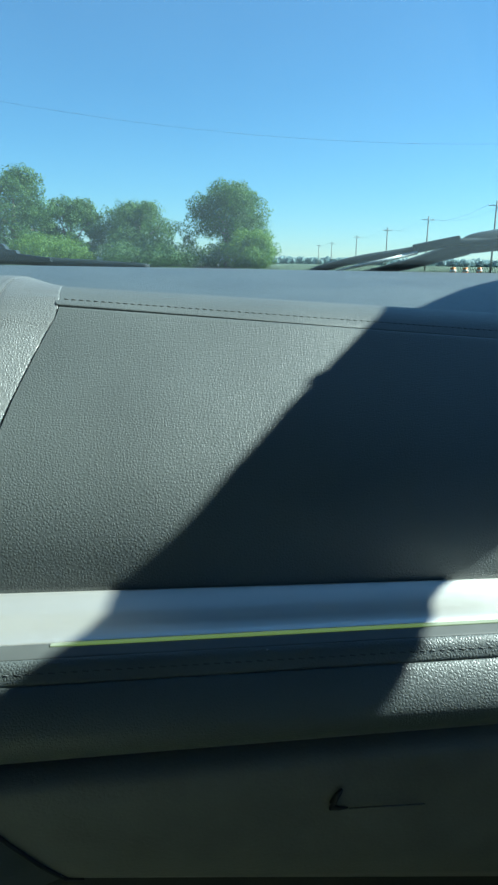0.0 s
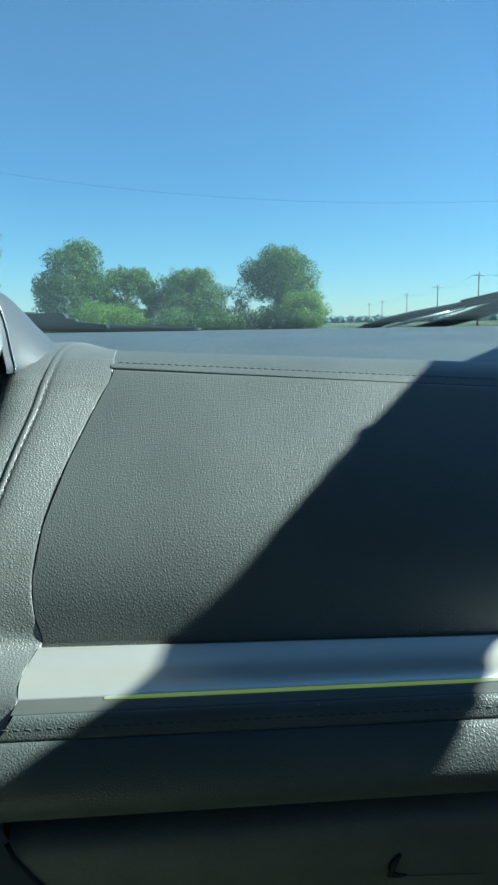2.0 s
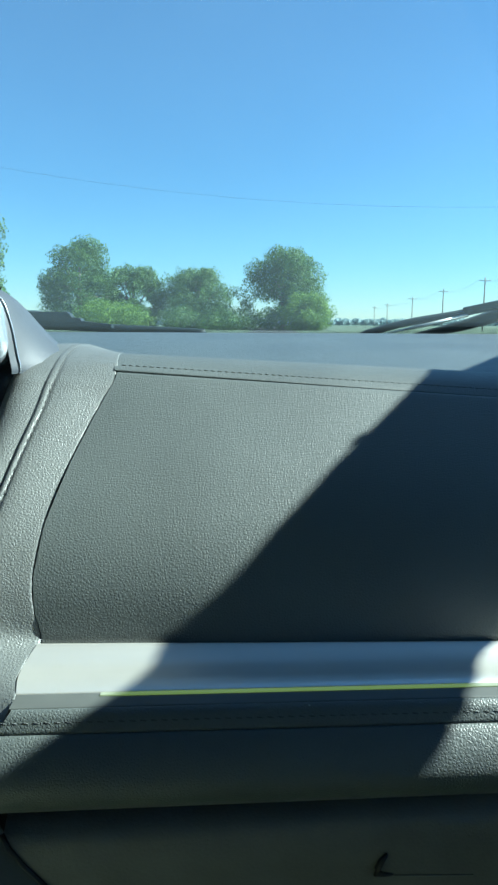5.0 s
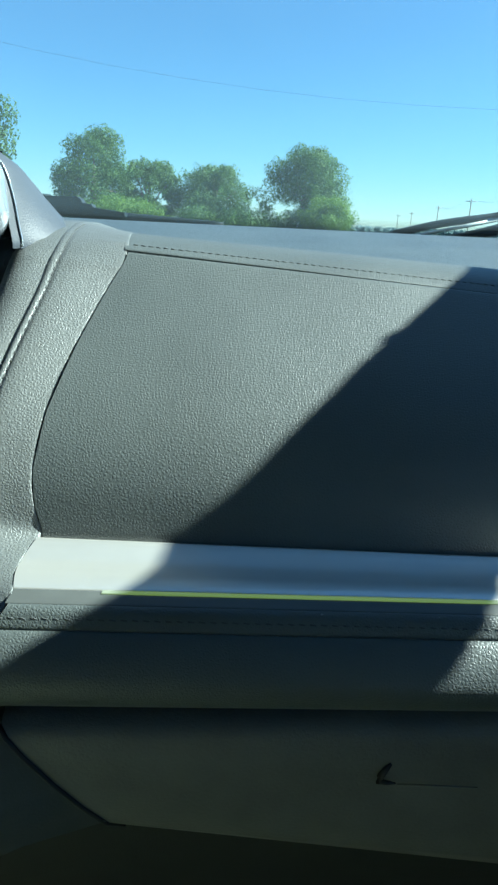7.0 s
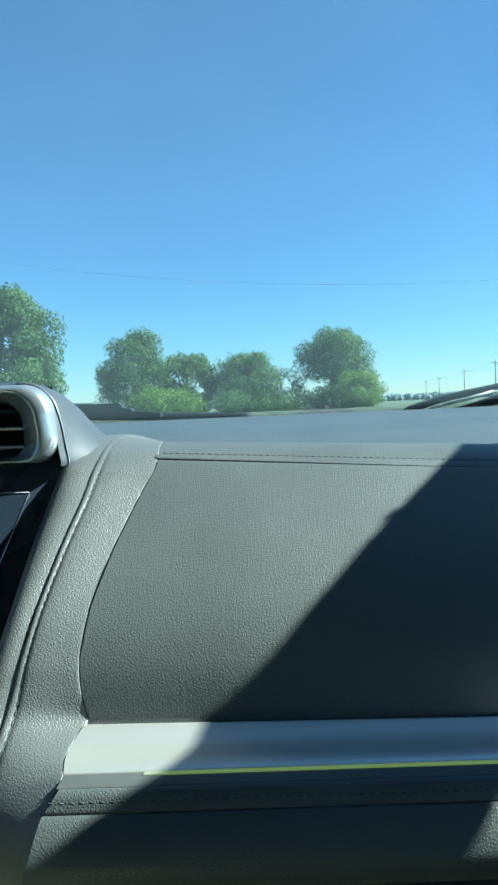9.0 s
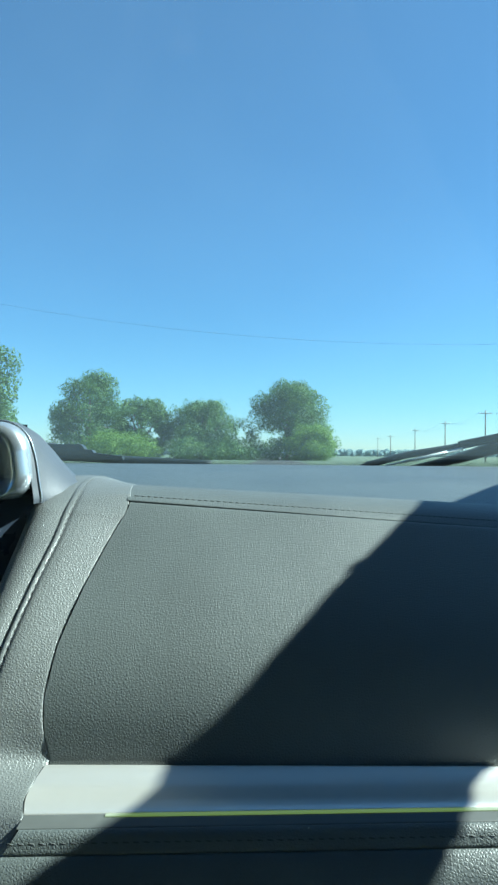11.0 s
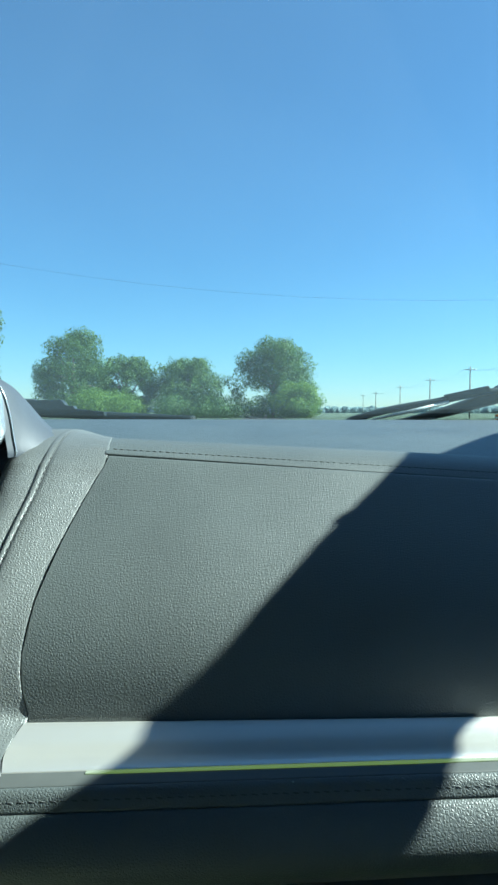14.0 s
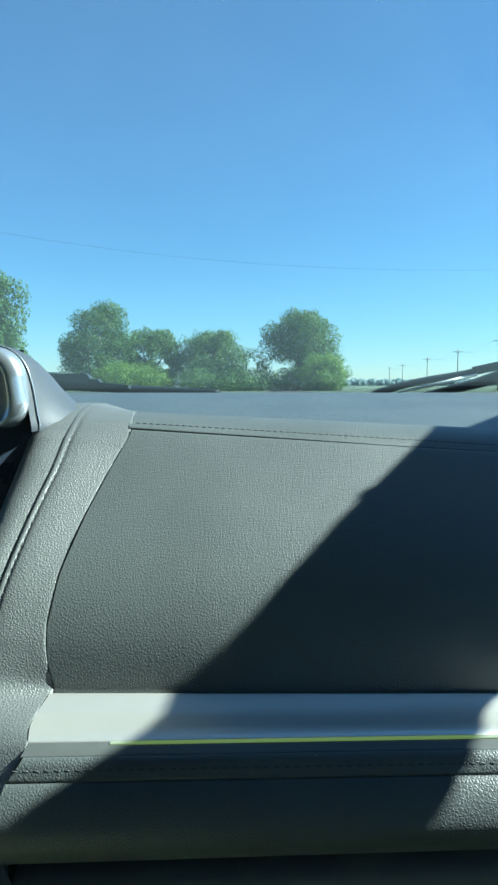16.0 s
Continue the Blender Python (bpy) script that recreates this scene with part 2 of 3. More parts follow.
def tube(name, points, radii, material, sides=8, flat=1.0):
    """A tapered tube along points."""
    verts, faces = [], []
    for i, p in enumerate(points):
        p = Vector(p)
        a = Vector(points[max(i - 1, 0)])
        b = Vector(points[min(i + 1, len(points) - 1)])
        d = (b - a).normalized()
        u = d.cross(Vector((0, 0, 1)))
        u = u.normalized() if u.length > 1e-4 else Vector((1, 0, 0))
        w = u.cross(d)
        for k in range(sides):
            q = 2 * math.pi * k / sides
            verts.append(p + float(radii[i]) * (math.cos(q) * u + math.sin(q) * flat * w))
    n = sides
    for i in range(len(points) - 1):
        for k in range(n):
            faces.append((i * n + k, i * n + (k + 1) % n, (i + 1) * n + (k + 1) % n, (i + 1) * n + k))
    faces.append(tuple(reversed(range(n))))
    faces.append(tuple(range((len(points) - 1) * n, len(points) * n)))
    return mesh_from(name, verts, faces, material)


# ---- the ground outside ----
def ground():
    rows = []
    for r in (0.0, 6, 15, 30, 60, 120, 250, 500, 1000, 2500, 4800):
        rows.append([(r * math.sin(a), r * math.cos(a) + 0.0, 0.0) for a in np.linspace(0, 2 * math.pi, 49)])
    ob = new("ground", grid("ground", rows, GRASS))
    tagged(ob, "flat grassy verge and fields reaching the horizon", "ground", kind="structure")
    road = new("road", grid("road", [[(x, y, 0.004) for x in (-3.6, -1.8, 0, 1.8, 3.6)] for y in np.linspace(-40, 700, 30)], ASPHALT, turn=True))
    tagged(road, "grey asphalt road running straight ahead", "road", kind="structure")


ground()


# ---- the dashboard: rows of its cross-section as depth, height, and rise per metre to the right ----
X0, LEAN = -0.09, 0.09
RIGHT = 0.70
SECTION = {
    "top": [(0.955, 1.136, 0), (0.93, 1.140, 0), (0.80, 1.1405, 0), (0.65, 1.1395, -0.01), (0.54, 1.1375, -0.03), (0.47, 1.1335, -0.045), (0.435, 1.1290, -0.05)],
    "edge": [(0.440, 1.1265, -0.05), (0.432, 1.1330, -0.05), (0.420, 1.1345, -0.05), (0.405, 1.1332, -0.053), (0.394, 1.1310, -0.058), (0.3850, 1.1283, -0.070), (0.3840, 1.1267, -0.070), (0.3865, 1.1240, -0.070)],
    "face": [(0.3865, 1.1250, -0.070), (0.3820, 1.1261, -0.070), (0.3790, 1.1243, -0.062), (0.3548, 1.1034, -0.05), (0.3357, 1.0859, -0.042), (0.3199, 1.0694, -0.036), (0.3073, 1.0526, -0.029), (0.2986, 1.0362, -0.022), (0.2942, 1.0212, -0.016), (0.2935, 1.0140, -0.014), (0.2945, 1.0060, -0.014)],
    "trim": [(0.2960, 1.0120, -0.014), (0.2915, 1.0156, -0.015), (0.2890, 1.0152, -0.015), (0.2850, 1.0137, -0.014), (0.2795, 1.0119, -0.010), (0.2735, 1.0111, -0.007), (0.2685, 1.0107, -0.003), (0.2642, 1.0101, 0), (0.2619, 1.0096, 0), (0.2611, 1.0092, 0), (0.2614, 1.0088, 0), (0.2660, 1.0087, 0)],
    "slot": [(0.2650, 1.0091, 0), (0.2613, 1.0091, 0), (0.2595, 1.0089, 0), (0.2560, 1.0083, 0), (0.2530, 1.0074, 0), (0.2575, 1.0064, 0)],
    "ledge": [(0.2575, 1.0060, 0), (0.2537, 1.0073, 0), (0.2521, 1.0073, 0), (0.2502, 1.0058, 0), (0.2486, 1.0030, 0), (0.2477, 1.0003, 0), (0.2500, 0.9988, 0)],
    "roll": [(0.2505, 0.9995, 0), (0.2470, 0.9998, 0), (0.2430, 0.9960, 0), (0.2395, 0.9905, 0), (0.2375, 0.9840, 0.002), (0.2390, 0.9775, 0.004), (0.2440, 0.9715, 0.006), (0.2540, 0.9635, 0.01), (0.2660, 0.9570, 0.01), (0.275, 0.9540, 0.01)],
}


def spot(x, row):
    y, z, s = row
    far = 1.0 if y < 0.5 else max(0.0, (0.95 - y) / 0.45)
    return (x, y + LEAN * (x - X0) * far, z + s * (x - X0))


def columns(x0, x1):
    return [x0 + (x1 - x0) * (k / 36) ** 1.25 for k in range(37)]


def fine_rows(key, per=5):
    return [tuple(r) for r in spline(SECTION[key], per)]


# left end of the strips beside the bolster, by height or by depth
LEFT = {"edge": (1, [1.122, 1.1268, 1.1330, 1.1345], [-0.0800, -0.0800, -0.0838, -0.0855]),
        "face": (1, [1.014, 1.0185, 1.028, 1.0415, 1.062, 1.0865, 1.1065, 1.116, 1.1215, 1.1250], [-0.0948, -0.0948, -0.0981, -0.0999, -0.0981, -0.0918, -0.0852, -0.0817, -0.0796, -0.0788]),
        "trim": (0, [0.2605, 0.2635, 0.2665, 0.2695, 0.2725, 0.2755, 0.279, 0.282, 0.285, 0.289, 0.293], [-0.0944, -0.0953, -0.0962, -0.0970, -0.0976, -0.0979, -0.0979, -0.0976, -0.0971, -0.0962, -0.0950]),
        "slot": (1, [1.0066, 1.0103], [-0.0948, -0.0940]),
        "ledge": (1, [0.9988, 1.0010, 1.0073], [-0.0985, -0.0975, -0.0935]),
        "roll": (1, [0.954, 0.965, 0.976, 0.989, 1.000], [-0.1140, -0.1098, -0.1046, -0.1005, -0.0985])}


def band(key, start=None, per=5):
    rows = []
    for r in fine_rows(key, per):
        x0 = start
        if start is None:
            which, place, ends = LEFT[key]
            x0 = float(np.interp(r[which], place, ends))
        rows.append([spot(x, r) for x in columns(x0, RIGHT)])
    return rows


dash = holder("dashboard", "dark grey stitched leather car dashboard, passenger side, with satin metal trim", "dashboard")
part("top_pad", grid("top_pad", band("top", -0.62), LEATHER_TOP, True), dash, "smooth dark grey dashboard top with faint dust")
part("edge_strip", grid("edge_strip", band("edge"), LEATHER, True), dash)
part("face_panel", grid("face_panel", band("face"), LEATHER, True), dash, "dark grey grained leather panel")
part("trim_strip", grid("trim_strip", band("trim"), SATIN, True), dash, "brushed satin aluminium trim strip")
part("slot", grid("slot", band("slot"), SLOT, True), dash)
part("ledge", grid("ledge", band("ledge"), LEATHER, True), dash)
part("lower_roll", grid("lower_roll", band("roll"), LEATHER, True), dash)
guide = [[spot(x, (y, z, 0)) for x in columns(-0.062, RIGHT)] for y, z in ((0.2616, 1.0089), (0.2608, 1.0094), (0.2594, 1.0093), (0.2587, 1.0090), (0.2592, 1.0082))]
part("light_strip", grid("light_strip", guide, AMBIENT, True), dash, "thin glowing yellow-green ambient light strip")


def stitches(name, points, length=0.0038, gap=0.0049, radius=0.00038, slant=0.12):
    """A row of sewn threads along a line of points."""
    pts = [Vector(p) for p in points]
    verts, faces = [], []
    where = 0.0
    total = sum((b - a).length for a, b in zip(pts, pts[1:]))

    def at(d):
        for a, b in zip(pts, pts[1:]):
            q = (b - a).length
            if d <= q:
                return a.lerp(b, d / max(q, 1e-9))
            d -= q
        return pts[-1]

    while where + length < total:
        a, b = at(where), at(where + length)
        d = (b - a).normalized()
        u = d.cross(Vector((0, -0.6, 0.8))).normalized()
        w = u.cross(d)
        base = len(verts)
        for f, r in ((0, 0.3), (0.15, 0.85), (0.5, 1.0), (0.85, 0.85), (1, 0.3)):
            c = a.lerp(b, f) + u * (f - 0.5) * length * slant - w * (0.0001 if 0 < f < 1 else 0.0004)
            for k in range(6):
                q = math.pi * k / 3
                verts.append(c + radius * r * (math.cos(q) * u + math.sin(q) * w))
        for i in range(4):
            for k in range(6):
                faces.append((base + i * 6 + k, base + i * 6 + (k + 1) % 6, base + i * 6 + 6 + (k + 1) % 6, base + i * 6 + 6 + k))
        where += gap
    return mesh_from(name, verts, faces, THREAD)


part("stitching", stitches("stitching", [spot(x, (0.3893, 1.1300, -0.0645)) for x in np.linspace(-0.078, 0.5, 60)], length=0.0027, gap=0.0037, radius=0.0003), dash, "row of grey stitches along the top seam")
part("stitching", stitches("stitching", [spot(x, (0.2491, 1.0040, 0)) for x in np.linspace(-0.097, 0.5, 60)], length=0.0030, gap=0.0040, radius=0.00032), dash, "row of grey stitches below the trim")

def specks():
    """Crumbs and dust flecks lying on the top pad and on the ledge under the trim."""
    rng = np.random.default_rng(8)
    verts, faces = [], []
    spots = [spot(0.019, (0.2512, 1.0072, 0)), spot(0.062, (0.2512, 1.0072, 0))]
    for _ in range(70):
        x = -0.08 + 0.5 * rng.random()
        y0 = 0.47 + 0.18 * rng.random()
        spots.append(spot(x, (y0, float(np.interp(y0, [0.47, 0.54, 0.65], [1.1336, 1.1376, 1.1396])), float(np.interp(y0, [0.47, 0.54, 0.65], [-0.045, -0.03, -0.01])))))
    for x, y, z in spots:
        r = 0.00018 + 0.0003 * rng.random()
        b = len(verts)
        verts += [(x - r, y, z), (x, y - r, z), (x + r * 1.4, y, z), (x, y + r, z), (x, y, z + r), (x, y, z - r)]
        faces += [(b, b + 1, b + 4), (b + 1, b + 2, b + 4), (b + 2, b + 3, b + 4), (b + 3, b, b + 4), (b + 1, b, b + 5), (b + 2, b + 1, b + 5), (b + 3, b + 2, b + 5), (b, b + 3, b + 5)]
    tagged(new("dust_flecks", mesh_from("dust_flecks", verts, faces, DUST, False)), "pale dust flecks scattered on the dashboard", "dust", kind="stuff")


specks()

# ---- bolster beside the centre screen ----
def on_section(key, x, y=None, z=None):
    """A point of the dashboard's own surface, found on one strip of the section by its depth or its height."""
    rows = fine_rows(key)
    which, goal = (0, y) if y is not None else (1, z)
    best = min(range(len(rows) - 1), key=lambda k: abs((rows[k][which] + rows[k + 1][which]) / 2 - goal))
    a, b = rows[best], rows[best + 1]
    f = min(1.0, max(0.0, (goal - a[which]) / (b[which] - a[which]))) if abs(b[which] - a[which]) > 1e-7 else 0.5
    return spot(x, tuple(p + (q - p) * f for p, q in zip(a, b)))


# inner edge, which lies on the strips that it crosses
INNER = [on_section("top", -0.0880, y=0.452), on_section("edge", -0.0855, y=0.428), on_section("edge", -0.0832, y=0.408), on_section("edge", -0.0815, y=0.396), on_section("edge", -0.0802, y=0.3885),
         *[on_section("face", x, z=z) for x, z in ((-0.0798, 1.1215), (-0.0820, 1.1160), (-0.0855, 1.1065), (-0.0922, 1.0865), (-0.0985, 1.062), (-0.1003, 1.0415), (-0.0985, 1.028), (-0.0952, 1.0172))],
         *[on_section("trim", x, y=y) for x, y in ((-0.0974, 0.285), (-0.0980, 0.272), (-0.0957, 0.2640))], on_section("slot", -0.0944, z=1.0085), on_section("ledge", -0.0970, z=1.0010),
         *[on_section("roll", x, z=z) for x, z in ((-0.1000, 0.989), (-0.1040, 0.976), (-0.1090, 0.965))], (-0.1140, 0.2600, 0.935)]
# seam: across, depth, height and the outer edge's place across
SEAM = [(-0.1120, 0.4520, 1.1378, -0.1310), (-0.1140, 0.4280, 1.1378, -0.1340), (-0.1140, 0.4080, 1.1352, -0.1355), (-0.1132, 0.3945, 1.1318, -0.1352), (-0.1126, 0.3825, 1.1265, -0.1350), (-0.1128, 0.3755, 1.1216, -0.1348),
        (-0.1133, 0.3682, 1.1155, -0.1346), (-0.1140, 0.3550, 1.1050, -0.1345), (-0.1180, 0.3355, 1.0865, -0.1360), (-0.1235, 0.3127, 1.0600, -0.1385), (-0.1270, 0.2997, 1.0400, -0.1420), (-0.1288, 0.2944, 1.0290, -0.1440),
        (-0.1305, 0.2888, 1.0190, -0.1455), (-0.1310, 0.2822, 1.0120, -0.1460), (-0.1312, 0.2761, 1.0060, -0.1465), (-0.1314, 0.2709, 1.0010, -0.1470), (-0.1316, 0.2656, 0.9955, -0.1475), (-0.1320, 0.2614, 0.9890, -0.1480),
        (-0.1330, 0.2590, 0.9800, -0.1490), (-0.1345, 0.2590, 0.9690, -0.1500), (-0.1370, 0.2630, 0.9530, -0.1530), (-0.1400, 0.2700, 0.9300, -0.1560)]


def bolster():
    rows, seam = [], []
    for (xi, yi, zi), (xs, ys, zs, xo) in zip(spline(INNER, 6), spline(SEAM, 6)):
        k = min(1.0, max(0.2, (1.1385 - zs) / 0.02))
        turn = min(1.0, max(0.0, (zs - 1.112) / 0.024))
        nrm = Vector((0, -0.78 + 0.53 * turn, 0.63 + 0.34 * turn)).normalized()
        lift = float(np.interp(zi, [1.0125, 1.017, 1.03, 1.05, 1.075, 1.116, 1.1245, 1.136], [0.0, 0.0002, 0.0006, 0.0002, -0.0004, -0.0003, 0.0003, 0.0005]))
        a, b, c = Vector((xi, yi, zi)), Vector((xs, ys, zs)), Vector((xo, ys, zs))
        row = [a + nrm * -0.012 + Vector((0.003, 0.006, 0))]
        for f, h in ((-0.004, -0.0030), (-0.0008, -0.0011), (0.0, -0.0006), (0.012, -0.0004), (0.05, -0.0001), (0.2, 0.0008), (0.4, 0.0021), (0.62, 0.0036), (0.78, 0.0043), (0.835, 0.0044), (0.858, 0.0041), (0.872, 0.0039), (0.886, 0.0041), (0.91, 0.0045), (0.945, 0.0047), (0.975, 0.0046), (0.990, 0.0042), (1.0, 0.0037)):
            row.append(a.lerp(b, f) + nrm * (h * k + lift * max(0.0, 1 - 2 * abs(f))))
        for f, h in ((0.02, 0.0038), (0.06, 0.0041), (0.13, 0.0045), (0.24, 0.0051), (0.4, 0.0058), (0.6, 0.0056), (0.8, 0.0042), (0.95, 0.0008), (1.05, -0.008), (1.1, -0.020)):
            row.append(b.lerp(c, f) + nrm * (h * k))
        rows.append(row)
        seam.append(a.lerp(b, 0.872) + nrm * 0.0041 * k)
    part("bolster", grid("bolster", rows, LEATHER_BOLSTER_LIT), dash, "padded leather bolster with a raised seam")
    part("stitching", stitches("stitching", seam[8:], length=0.0030, gap=0.0042, radius=0.00034, slant=0.1), dash)


bolster()


# ---- glovebox ----
def glovebox():
    rows = []
    for y, z in ((0.300, 0.951), (0.272, 0.9495), (0.2635, 0.9475), (0.2608, 0.9430), (0.2605, 0.935), (0.262, 0.920), (0.265, 0.905), (0.269, 0.893), (0.276, 0.885), (0.30, 0.880)):
        q = max(0.0, (0.951 - z) / 0.071)
        x0 = -0.106 + 0.052 * q
        rows.append([(x, y + LEAN * (x - X0), z - 0.13 * q * (x - x0) + 0.006 * (1 - q) * (x - X0) / 0.2) for x in columns(x0, 0.56)])
    door = part("glovebox_door", grid("glovebox_door", rows, PLASTIC_BROWN, True), dash, "grey-brown grained glovebox door in the footwell shade")
    # the open gap's darkness beside the console, laid on as a black tube
    gap = [rows[k][0] for k in range(2, 9)]
    part("seam", tube("seam", [(x - 0.0006, y - 0.0004, z) for x, y, z in gap], [0.0011] * len(gap), BLACK, 6), door)
    # shade inside the finger recess, drawn as a black tapered stroke
    notch = tube("latch", [(0.0532, 0.2722, 0.9345), (0.0512, 0.2718, 0.9318), (0.0494, 0.2716, 0.9282), (0.0490, 0.2716, 0.9262), (0.0520, 0.2718, 0.9254), (0.0560, 0.2722, 0.9252)],
                 [0.0006, 0.0012, 0.0015, 0.0016, 0.0010, 0.0004], BLACK, 8)
    part("latch", notch, door, "thin black L-shaped stroke standing for shade in the finger recess")
    lip = tube("latch_lip", [(0.0565, 0.2718, 0.9250), (0.0700, 0.2732, 0.9244), (0.0900, 0.2750, 0.9238)], [0.0004, 0.0005, 0.0003], PLASTIC_BROWN, 6)
    part("latch_lip", lip, door)
    back = [[(x, y, z) for x in np.linspace(-0.3, 0.75, 4)] for y, z in ((0.285, 0.985), (0.305, 0.94), (0.33, 0.86), (0.42, 0.78), (0.60, 0.40), (0.62, 0.18))]
    part("knee_panel", grid("knee_panel", back, CARPET, True), dash, "black carpeted footwell wall")
    side = [[(-0.110, 0.262, 0.962), (-0.14, 0.250, 0.962), (-0.18, 0.235, 0.962), (-0.26, 0.20, 0.962)],
            [(-0.0975, 0.262, 0.936), (-0.13, 0.246, 0.933), (-0.18, 0.230, 0.930), (-0.26, 0.20, 0.928)],
            [(-0.0800, 0.266, 0.913), (-0.115, 0.248, 0.908), (-0.165, 0.230, 0.902), (-0.26, 0.20, 0.895)],
            [(-0.0640, 0.270, 0.8950), (-0.095, 0.256, 0.8930), (-0.140, 0.238, 0.8800), (-0.26, 0.20, 0.845)],
            [(-0.0620, 0.280, 0.8915), (-0.093, 0.270, 0.8880), (-0.140, 0.255, 0.8740), (-0.26, 0.22, 0.838)],
            [(-0.0620, 0.310, 0.8900), (-0.093, 0.305, 0.8860), (-0.140, 0.300, 0.8720), (-0.26, 0.28, 0.836)]]
    part("console_side", grid("console_side", side, PLASTIC_DARK), dash)


glovebox()


# ---- centre screen and vent ----
def screen_unit():
    unit = holder("centre_screen", "glossy black touch screen bezel in the centre of the dashboard", "screen")
    top, low = Vector((0, 0.3735, 1.1215)), Vector((0, 0.262, 0.965))
    nrm = Vector((0, -(top.z - low.z), (top.y - low.y))).normalized()
    rows = []
    for f in np.linspace(-0.10, 1, 8):
        p = top.lerp(low, f)
        xr = -0.1275 - 0.018 * f
        rows.append([Vector((x, p.y, p.z)) + nrm * h for x, h in ((xr, -0.004), (xr - 0.001, -0.001), (xr - 0.003, 0), (-0.25, 0), (-0.40, 0), (-0.401, -0.004))])
    part("bezel", grid("bezel", rows, GLOSS), unit)
    a = top.lerp(low, 0.068)
    b = top.lerp(low, 0.93)
    rows = []
    for f, g in ((0.0, -0.001), (0.0, 0.0012), (0.012, 0.0018), (0.5, 0.0018), (0.988, 0.0018), (1.0, 0.0012), (1.0, -0.001)):
        p = a.lerp(b, f)
        xr = -0.1475 - 0.031 * f
        rows.append([Vector((x, p.y, p.z)) + nrm * min(g, h) for x, h in ((xr, -0.001), (xr, 0.0012), (xr - 0.0010, 0.0018), (-0.25, 0.0018), (-0.395, 0.0018))])
    part("display", grid("display", rows, DISPLAY), unit, "dark switched-off display glass")
    part("edge_line", tube("edge_line", [Vector((-0.1283, 0.3735, 1.1215)), Vector((-0.1283 - 0.0063, 0.3735 - 0.039, 1.1215 - 0.0548))], [0.00025, 0.00015], CHROME, 6), unit)
    # highlights of the display's bevelled edges, laid on as thin chrome threads
    edge_glint = [Vector((-0.40, a.y, a.z)) + nrm * 0.0018, Vector((-0.1476, a.y, a.z)) + nrm * 0.0018]
    part("edge_glint", tube("edge_glint", edge_glint, [0.0003, 0.0003], CHROME, 6), unit)
    part("edge_glint", tube("edge_glint", [edge_glint[1], Vector((-0.1785, b.y, b.z)) + nrm * 0.0018], [0.0003, 0.0003], CHROME, 6), unit)


screen_unit()


def ring(cx0, cx1, z0, z1, r, n=8):
    """A rounded rectangle in x and z."""
    pts = []
    for cx, cz, a0 in ((cx1 - r, z1 - r, 0), (cx0 + r, z1 - r, 90), (cx0 + r, z0 + r, 180), (cx1 - r, z0 + r, 270)):
        for k in range(n + 1):
            a = radians(a0 + 90 * k / n)
            pts.append((cx + r * math.cos(a), cz + r * math.sin(a)))
    return pts


